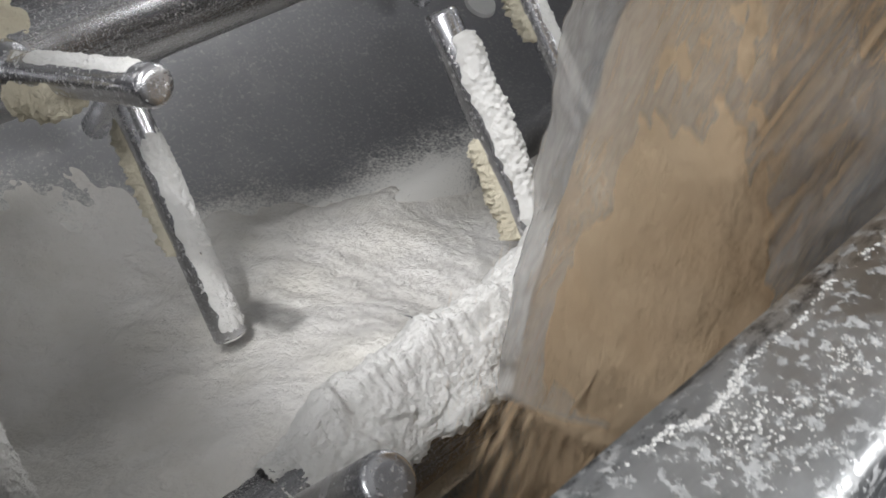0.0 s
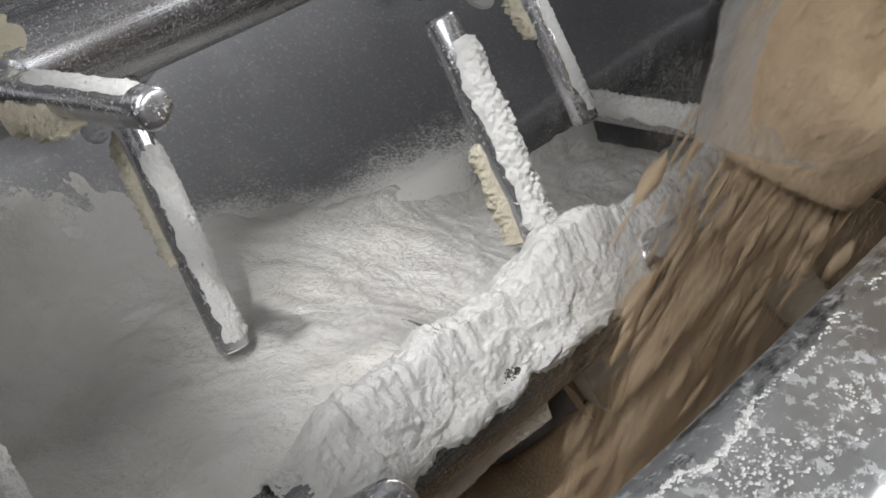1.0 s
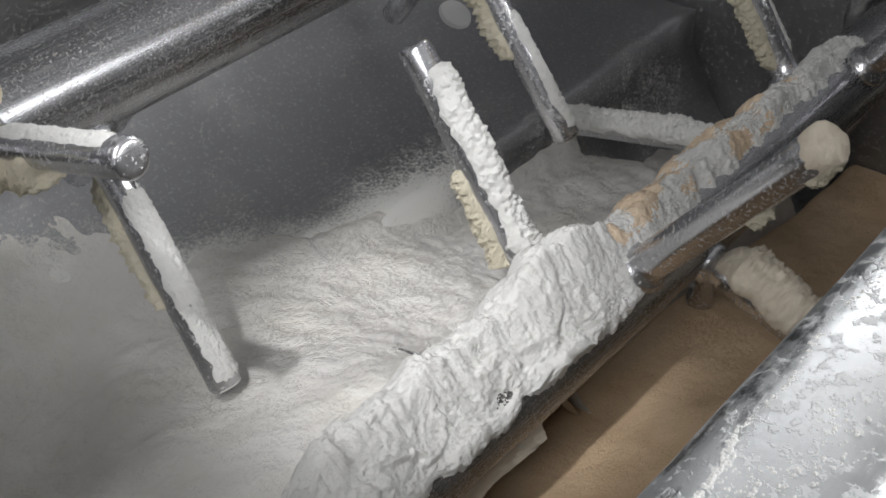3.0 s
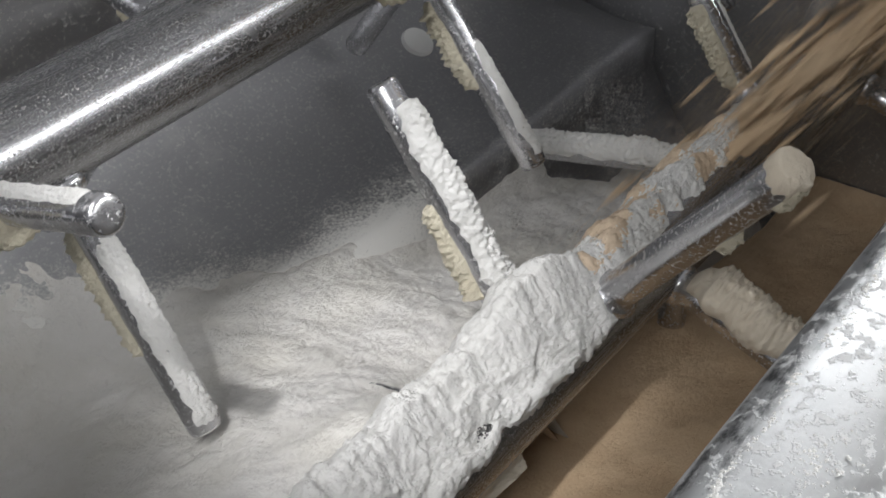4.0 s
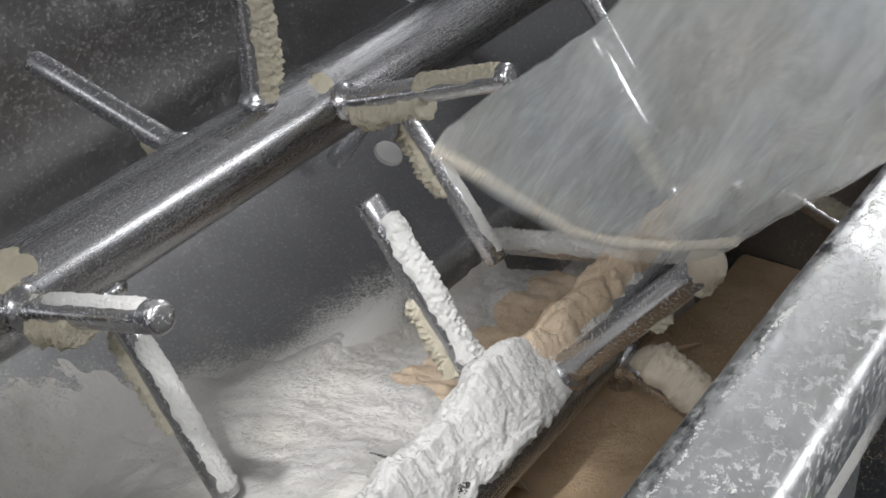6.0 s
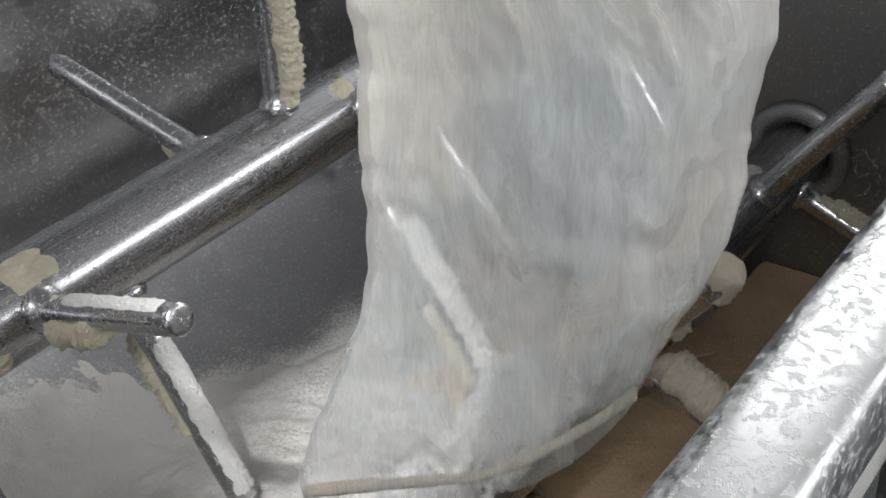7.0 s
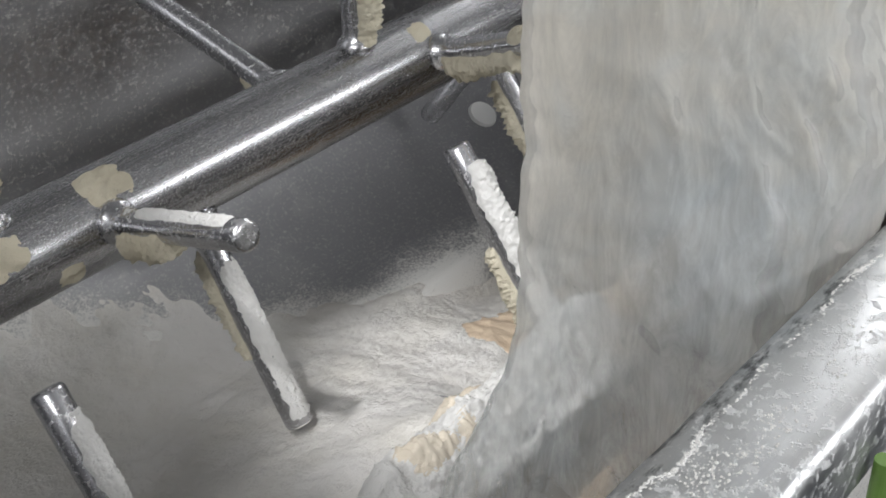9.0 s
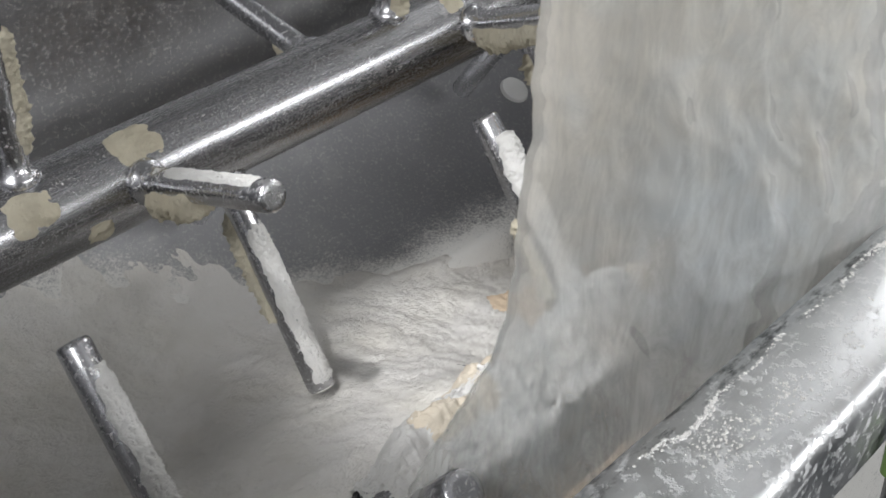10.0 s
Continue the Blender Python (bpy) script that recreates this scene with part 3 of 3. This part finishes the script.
def stand():
    root = tagged(new("mixer_stand"), "dark steel stand that carries the trough", "machine stand")
    for x in (X0 + 0.03, X1 - 0.05):
        for y in (-0.50, 0.22):
            part("leg", box_bm(x, y, 0.0, x + 0.05, y + 0.05, 0.75 if y > 0 else 0.68, 0.003), STEEL_DARK, root, smooth=False)


stand()


# ---- sacks and falling powder ----
SACK_TURN = -50


def sack(name, left, right, top, bottom, bulge, film, core, label, seed, seam):
    """A plastic sack: front and back film, seam along the bottom, powder inside. Local x across, z up, y away from the camera."""
    root = tagged(new(name), label, "plastic sack")
    nu, nv = 110, 140
    for side, nm in ((-1, "front_film"), (1, "back_film")):
        rows = []
        for i in range(nv + 1):
            v = i / nv
            row = []
            for j in range(nu + 1):
                u = j / nu
                l, r = left(v), right(v)
                x = l + (r - l) * u
                z = top + (bottom(u) - top) * v
                dep = bulge * (1 - abs(2 * u - 1) ** 2.2) ** 0.7 * (0.45 + 0.55 * math.sin(math.pi * min(0.97, v * 0.8 + 0.15)))
                fold = 0.006 * nz(x + seed, z * 0.45, side, 9, 2)
                fold += 0.017 * (0.22 - abs(nz(x * 0.9 + z * 0.5, z * 0.6 - x * 0.35, seed + 3, 6.5, 2)))
                fold += 0.008 * (0.25 - abs(nz(x + 2, z * 0.7 + x * 0.5, seed + side, 19, 2)))
                rum = sm(-0.1, 0.35, nz(x, z, seed + 8, 5, 2))
                fold += rum * 0.0035 * nz(x * 1.2 + z * 0.5, z * 0.7, side + seed, 75, 3)
                fold *= min(1, 6 * u * (1 - u))
                row.append((x + 0.004 * nz(0, z, seed, 30), side * (0.0012 + dep * max(0.25, 1 + fold / 0.03)), z))
            rows.append(row)
        bm = bmesh.new()
        grid(bm, rows)
        bmesh.ops.recalc_face_normals(bm, faces=bm.faces)
        part(nm, bm, film, root)
    if seam:
        rows = []
        for j in range(81):
            u = j / 80
            x = left(1.0) + (right(1.0) - left(1.0)) * u
            z = bottom(u)
            rows.append([(x, dy, z + dz + 0.0015 * nz(x, dz, 3, 60)) for dy, dz in ((-0.0022, 0.007), (-0.0028, 0.002), (0.0, -0.001), (0.0028, 0.002), (0.0022, 0.007))])
        bm = bmesh.new()
        grid(bm, rows)
        part("bottom_seam", bm, CREAM, root, "creased seam with tan powder caught in it")
    if core:
        v0, v1, mat, word = core
        rows = []
        for i in range(71):
            v = v0 + (v1 - v0) * i / 70
            row = []
            for j in range(48):
                a = 2 * math.pi * j / 48
                u0 = 0.05 + 0.30 * max(0.0, 1 - v) ** 1.3 + 0.02 * nz(v, 1, seed, 9, 3)
                u1 = 0.52 + 0.44 * sm(0.62, 0.92, v) + 0.03 * nz(v, 2, seed, 7, 3)
                uu = (u0 + u1) / 2 + (u1 - u0) / 2 * math.cos(a)
                l, r = left(v), right(v)
                x = l + (r - l) * uu
                z = top + (bottom(0.5) - top) * v
                end = min(1, math.sqrt(max(0.0, sm(v0 - 0.01, v0 + 0.05, v))) + 0.02) * min(1, 1.0 - 0.45 * sm(v1 - 0.1, v1, v))
                y = math.sin(a) * bulge * 0.93 * end
                q = 1 + 0.10 * nz(x, z, a, 28, 4) + 0.05 * abs(nz(x, z, a, 60, 3))
                row.append((x * 1.0, y * q + 0.004 * nz(x, y, z, 90), z))
            rows.append(row)
        bm = bmesh.new()
        vs = grid(bm, rows, close_v=True)
        bm.faces.new(vs[0])
        bm.faces.new(vs[-1])
        bmesh.ops.recalc_face_normals(bm, faces=bm.faces)
        part("powder_fill", bm, mat, root, word)
        rows = []
        for i in range(61):
            v = 0.10 + 0.88 * i / 60
            row = []
            for j in range(25):
                u = min(0.96, 0.50 + 0.06 * nz(v, 5, seed, 6, 2) + (0.36 + 0.06 * nz(v, 6, seed, 5, 2)) * j / 24)
                l, r = left(v), right(v)
                x, z = l + (r - l) * u, top + (bottom(u) - top) * v
                row.append((x, bulge * (1 - abs(2 * u - 1) ** 2.2) ** 0.7 * 0.55 * (0.5 + 0.5 * v) + 0.003 * nz(x, z, seed, 40, 3), z))
            rows.append(row)
        part("powder_lining", solid_sheet(rows, lambda p: p + Vector((0, 0.002, 0))), mat, root, "tan powder clinging to the back film")
    return root


SACK_A = sack("plastic_sack", lambda v: -0.060 - 0.19 * (1 - v), lambda v: 0.06 + 0.17 * (1 - v), 0.62, lambda u: 0.0 + 0.02 * (2 * u - 1), 0.06, FILM_CLEAR,
              (0.05, 1.03, BROWN, "clumped tan powder"), "clear plastic sack emptying tan powder", 1.0, None)
SACK_B = sack("plastic_sack", lambda v: -0.128 - 0.055 * sm(0.70, 1.0, v) ** 1.3, lambda v: 0.106 + 0.018 * math.exp(-((v - 0.55) / 0.12) ** 2) - 0.072 * sm(0.72, 1.03, v) ** 1.3, 0.62, lambda u: 0.0 + 0.035 * max(0, u - 0.5) ** 1.5 * 4, 0.055, FILM_DUSTY,
              None, "crumpled dusty plastic sack shaken over the trough", 4.0, True)


def grains(verts, faces, rnd, n, place):
    """Adds n tiny four-sided grains."""
    for _ in range(n):
        c = place()
        r = rnd.choice((0.0003, 0.0004, 0.0005, 0.0008))
        k = len(verts)
        for d in ((1, 0, -0.6), (-0.5, 0.87, -0.6), (-0.5, -0.87, -0.6), (0, 0, 1.6)):
            verts.append(tuple(c[m] + d[m] * r * rnd.uniform(0.6, 1.4) for m in range(3)))
        faces += [(k, k + 2, k + 1), (k, k + 1, k + 3), (k + 1, k + 2, k + 3), (k + 2, k, k + 3)]


def pydata(name, verts, faces, mat):
    me = bpy.data.meshes.new(name)
    me.from_pydata(verts, [], faces)
    me.materials.append(mat)
    for f in me.polygons:
        f.use_smooth = True
    return me


def gush_mesh(seed, n, sx, length):
    """A falling gush of powder: ragged strands drawn out along the fall, with loose grains round them."""
    rnd = random.Random(seed)
    verts, faces = [], []
    for strand in range(95):
        ox, oy = rnd.gauss(0, sx * 0.62), rnd.gauss(0, sx * 0.5)
        oz, ln = rnd.uniform(-0.42, 0.42) * length, length * rnd.uniform(0.06, 0.22)
        fat = sx * rnd.choice((0.03, 0.04, 0.06, 0.08, 0.12))
        if strand < 3:
            ox, oy, oz, ln, fat = ox * 0.5, oy * 0.5, oz * 0.3, length * 0.85, sx * 0.30
        k = len(verts)
        nu, nv = (60, 30) if strand < 3 else (18, 9)
        for i in range(nu):
            u = i / (nu - 1)
            rad = fat * max(0.02, math.sin(math.pi * u)) ** 0.55
            for j in range(nv):
                a = 2 * math.pi * j / nv
                ca, sa = math.cos(a), math.sin(a)
                zz = (u - 0.5) * ln
                q = 1 + 0.50 * nz(ca * 0.03 + strand, sa * 0.03 + seed, zz * 0.30, 36, 3) + 0.42 * nz(ca * 0.03, sa * 0.03 + strand, zz * 0.6 + seed, 130, 3)
                verts.append((ox + ca * rad * q, oy + sa * rad * q * 0.8, oz + zz + 0.010 * nz(ca, sa, strand + seed, 2, 2)))
        for i in range(nu - 1):
            for j in range(nv):
                faces.append((k + i * nv + j, k + i * nv + (j + 1) % nv, k + (i + 1) * nv + (j + 1) % nv, k + (i + 1) * nv + j))
        faces.append(tuple(k + j for j in reversed(range(nv))))
        faces.append(tuple(k + (nu - 1) * nv + j for j in range(nv)))
    grains(verts, faces, rnd, n, lambda: (rnd.gauss(0, sx * 0.85), rnd.gauss(0, sx * 0.75), rnd.gauss(0, length * 0.33)))
    return pydata("falling_powder", verts, faces, BROWN)


def cloud_mesh(seed, n):
    rnd = random.Random(seed)
    verts, faces = [], []
    grains(verts, faces, rnd, n, lambda: (rnd.gauss(0, 0.045), rnd.gauss(0, 0.03), rnd.gauss(0, 0.028)))
    return pydata("powder_cloud", verts, faces, BROWN)


WIDE = [gush_mesh(k + 11, 9000, 0.036, 0.21) for k in range(5)]
THIN = [gush_mesh(k + 31, 1800, 0.013, 0.17) for k in range(3)]
BURSTS = []
for k in range(50):
    thin = 26 <= k < 32 or k >= 44
    BURSTS.append(tagged(new("falling_powder", THIN[k % 3] if thin else WIDE[k % 5]), "thin trickle of fine tan powder" if thin else "falling gush of clumped tan powder", "powder", "gushes of falling powder", "stuff"))
CLOUD_MESHES = [cloud_mesh(k + 51, 16000) for k in range(3)]
CLOUDS = [tagged(new("powder_cloud", CLOUD_MESHES[k % 3]), "airborne cloud of fine tan powder", "powder", "clouds of powder", "stuff") for k in range(9)]


# ---- movement ----
def tilted(x, y, z, lean, turn=SACK_TURN, nod=0):
    """A sack's pose: turned to face along the trough, leaning sideways by lean degrees."""
    return Matrix.Translation((x, y, z)) @ pose(0, 0, 0, 0, 0, turn) @ pose(0, 0, 0, nod, lean, 0)


def along(rows, t):
    """A place on a path of (seconds, place, lean) rows."""
    for (ta, pa, _), (tb, pb, _) in zip(rows, rows[1:]):
        if ta <= t <= tb:
            return Vector(pa).lerp(Vector(pb), (t - ta) / (tb - ta))
    return Vector(rows[-1][1])


def motions():
    a = [(0.0, (0.206, -0.402, 0.875), 24),
         (0.2, (0.237, -0.392, 0.916), 24),
         (0.5, (0.272, -0.394, 0.959), 25),
         (0.8, (0.309, -0.416, 0.987), 25),
         (1.0, (0.335, -0.432, 1.013), 25),
         (1.3, (0.357, -0.444, 1.042), 25),
         (1.5, (0.374, -0.442, 1.075), 25),
         (2.0, (0.399, -0.459, 1.114), 30),
         (2.3, (0.372, -0.392, 1.110), 75),
         (2.5, (0.356, -0.375, 1.106), 92),
         (2.7, (0.39, -0.42, 1.135), 92),
         (3.2, (0.60, -0.60, 1.40), 70), (10.0, (0.60, -0.60, 1.45), 60)]
    walk(SACK_A, [(t, tilted(*p, lean, nod=-14)) for t, p, lean in a])
    b = [(0.0, (0.750, -0.800, 1.750), 53), (4.5, (0.750, -0.800, 1.750), 53),
         (5.0, (0.374, -0.462, 1.131), 55),
         (5.2, (0.324, -0.455, 1.097), 54),
         (5.5, (0.275, -0.458, 1.084), 51),
         (5.7, (0.270, -0.456, 1.078), 51),
         (6.3, (0.225, -0.460, 1.043), 15),
         (6.8, (0.166, -0.449, 0.987), 0),
         (7.1, (0.155, -0.450, 0.975), 0),
         (7.5, (0.162, -0.468, 0.973), 0),
         (7.7, (0.162, -0.479, 0.970), 0),
         (8.0, (0.160, -0.453, 0.985), 3),
         (8.3, (0.143, -0.455, 0.938), -2),
         (8.6, (0.174, -0.468, 0.902), 0),
         (8.9, (0.191, -0.485, 0.871), 1),
         (9.2, (0.187, -0.493, 0.864), 1),
         (9.5, (0.177, -0.485, 0.858), 2),
         (9.8, (0.165, -0.485, 0.856), 5),
         (10.0, (0.154, -0.478, 0.854), 5)]
    walk(SACK_B, [(t, tilted(*p, lean, nod=-14)) for t, p, lean in b])
    walk(TAN, [(0.0, pose(0, 0, -0.10)), (0.5, pose(0, 0, -0.07)), (1.5, pose(0, 0, -0.015)), (2.2, pose(0, 0, 0)), (4.2, pose(0, 0, 0)), (5.5, pose(0, 0, 0.008)), (10.0, pose(0, 0, 0.016))])
    walk(TAN_CAP, [(0.0, pose(0, 0, -0.08)), (1.4, pose(0, 0, -0.08)), (2.0, pose(0, 0, -0.0035)), (4.1, pose(0, 0, -0.0035)), (4.7, pose(0, 0, 0.002)), (10.0, pose(0, 0, 0.003))])
    walk(TAN_CAP_LATE, [(0.0, pose(0, 0, -0.08)), (8.1, pose(0, 0, -0.08)), (8.7, pose(0, 0, -0.0045)), (10.0, pose(0, 0, -0.003))])
    walk(TAN_HOLLOW, [(0.0, pose(0, 0, -0.03)), (2.0, pose(0, 0, -0.012)), (4.1, pose(0, 0, -0.010)), (4.6, pose(0, 0, 0)), (10.0, pose(0, 0, 0.003))])
    rnd = random.Random(5)
    for k, ob in enumerate(BURSTS):
        spin = rnd.uniform(0, 360)
        rows = []
        if k < 32:
            # out of the first sack: ride inside it, then fall into the near bottom
            t0 = -0.26 + 1.95 * k / 32
            inside = Vector((0.122, -0.142, 0.40))
            for t, p, _ in a:
                if t < t0 - 0.25:
                    rows.append((t, pose(*(Vector(p) + inside), 0, 24, -50)))
            if t0 > 0.25:
                rows.append((t0 - 0.2, pose(*(along(a, t0 - 0.2) + inside), 0, 24, -50)))
            start = along(a, max(0.0, t0)) + inside * 0.09
            land = Vector((0.30 + 0.07 * max(0, t0) + rnd.uniform(-0.03, 0.03), -0.34 + rnd.uniform(-0.03, 0.03), 0.55))
            fall, lean = 0.36, 22
        else:
            # out of the second sack: flung over the far part of the shaft, then straight down by the rim
            t0 = 3.70 + 1.60 * (k - 32) / 18
            if t0 < 4.15:
                start = Vector((0.84, -0.47, 1.09)) + Vector((rnd.uniform(-0.02, 0.02), 0, rnd.uniform(-0.02, 0.02)))
                land = Vector((0.66 + rnd.uniform(-0.05, 0.05), -0.25 + rnd.uniform(-0.05, 0.03), 0.70))
                fall, lean = 0.36, 48
            else:
                start = Vector((0.86 + rnd.uniform(-0.02, 0.02), -0.45, 1.12))
                land = Vector((0.74 + rnd.uniform(-0.06, 0.06), -0.36 + rnd.uniform(-0.05, 0.05), 0.56))
                fall, lean = 0.40, 14
            rows.append((0.0, pose(0.95, -0.62, 1.45, 0, lean, -50)))
            rows.append((t0 - 0.12, pose(0.95, -0.62, 1.45, 0, lean, -50)))
        if t0 > 0.02 and not rows:
            rows.append((0.0, pose(*(start + Vector((0.111, -0.129, 0.364)) * min(1.0, t0 / 0.2)), 0, lean, -50)))
        if t0 > 0.02:
            rows.append((t0, pose(*start, 0, lean, -50)))
        path = []
        for f in np.linspace(0, 1, 7):
            p = start.lerp(land, f)
            p.z = start.z + (land.z - start.z) * f * (0.5 + 0.5 * f)
            path.append((t0 + fall * f, p))
        if t0 <= 0.02:
            past = [q for t, q in path if t <= 0.0]
            rows = [(0.0, pose(*(past[-1] if past else start), 0, lean, -50))]
        for t, p in path[1:]:
            if t > rows[-1][0] + 0.03:
                rows.append((t, pose(*p, 0, lean, -50)))
        # it ends lying flat under the settled powder
        rows.append((rows[-1][0] + 0.12, pose(land.x, land.y, min(land.z, 0.585), 0, 82, -50)))
        rows.append((10.0, pose(land.x, land.y, min(land.z, 0.585), 0, 82, -50)))
        walk(ob, rows)
    for k, ob in enumerate(CLOUDS):
        # dust thrown up where the second sack's powder hits the shaft, drifting over the hollow
        t0 = 4.02 + 0.10 * k
        far = 0.05 * (k % 3)
        hit = Vector((0.74 + far, -0.30 - 0.02 * (k % 2), 0.90))
        drift = Vector((0.60 + 0.06 * (k % 4), -0.14 - 0.05 * (k % 3), 0.76))
        sink = Vector((drift.x, -0.15, 0.60))
        turn = 40 * (k % 5)
        walk(ob, [(0.0, pose(0.95, -0.62, 1.45, 0, 20, turn)), (t0 - 0.15, pose(0.95, -0.62, 1.45, 0, 20, turn)), (t0, pose(*hit, 0, 30, turn)),
                  (t0 + 0.22, pose(*drift, 0, 40, turn)), (t0 + 0.65, pose(*sink, 0, 50, turn)), (10.0, pose(*sink, 0, 50, turn))])


motions()
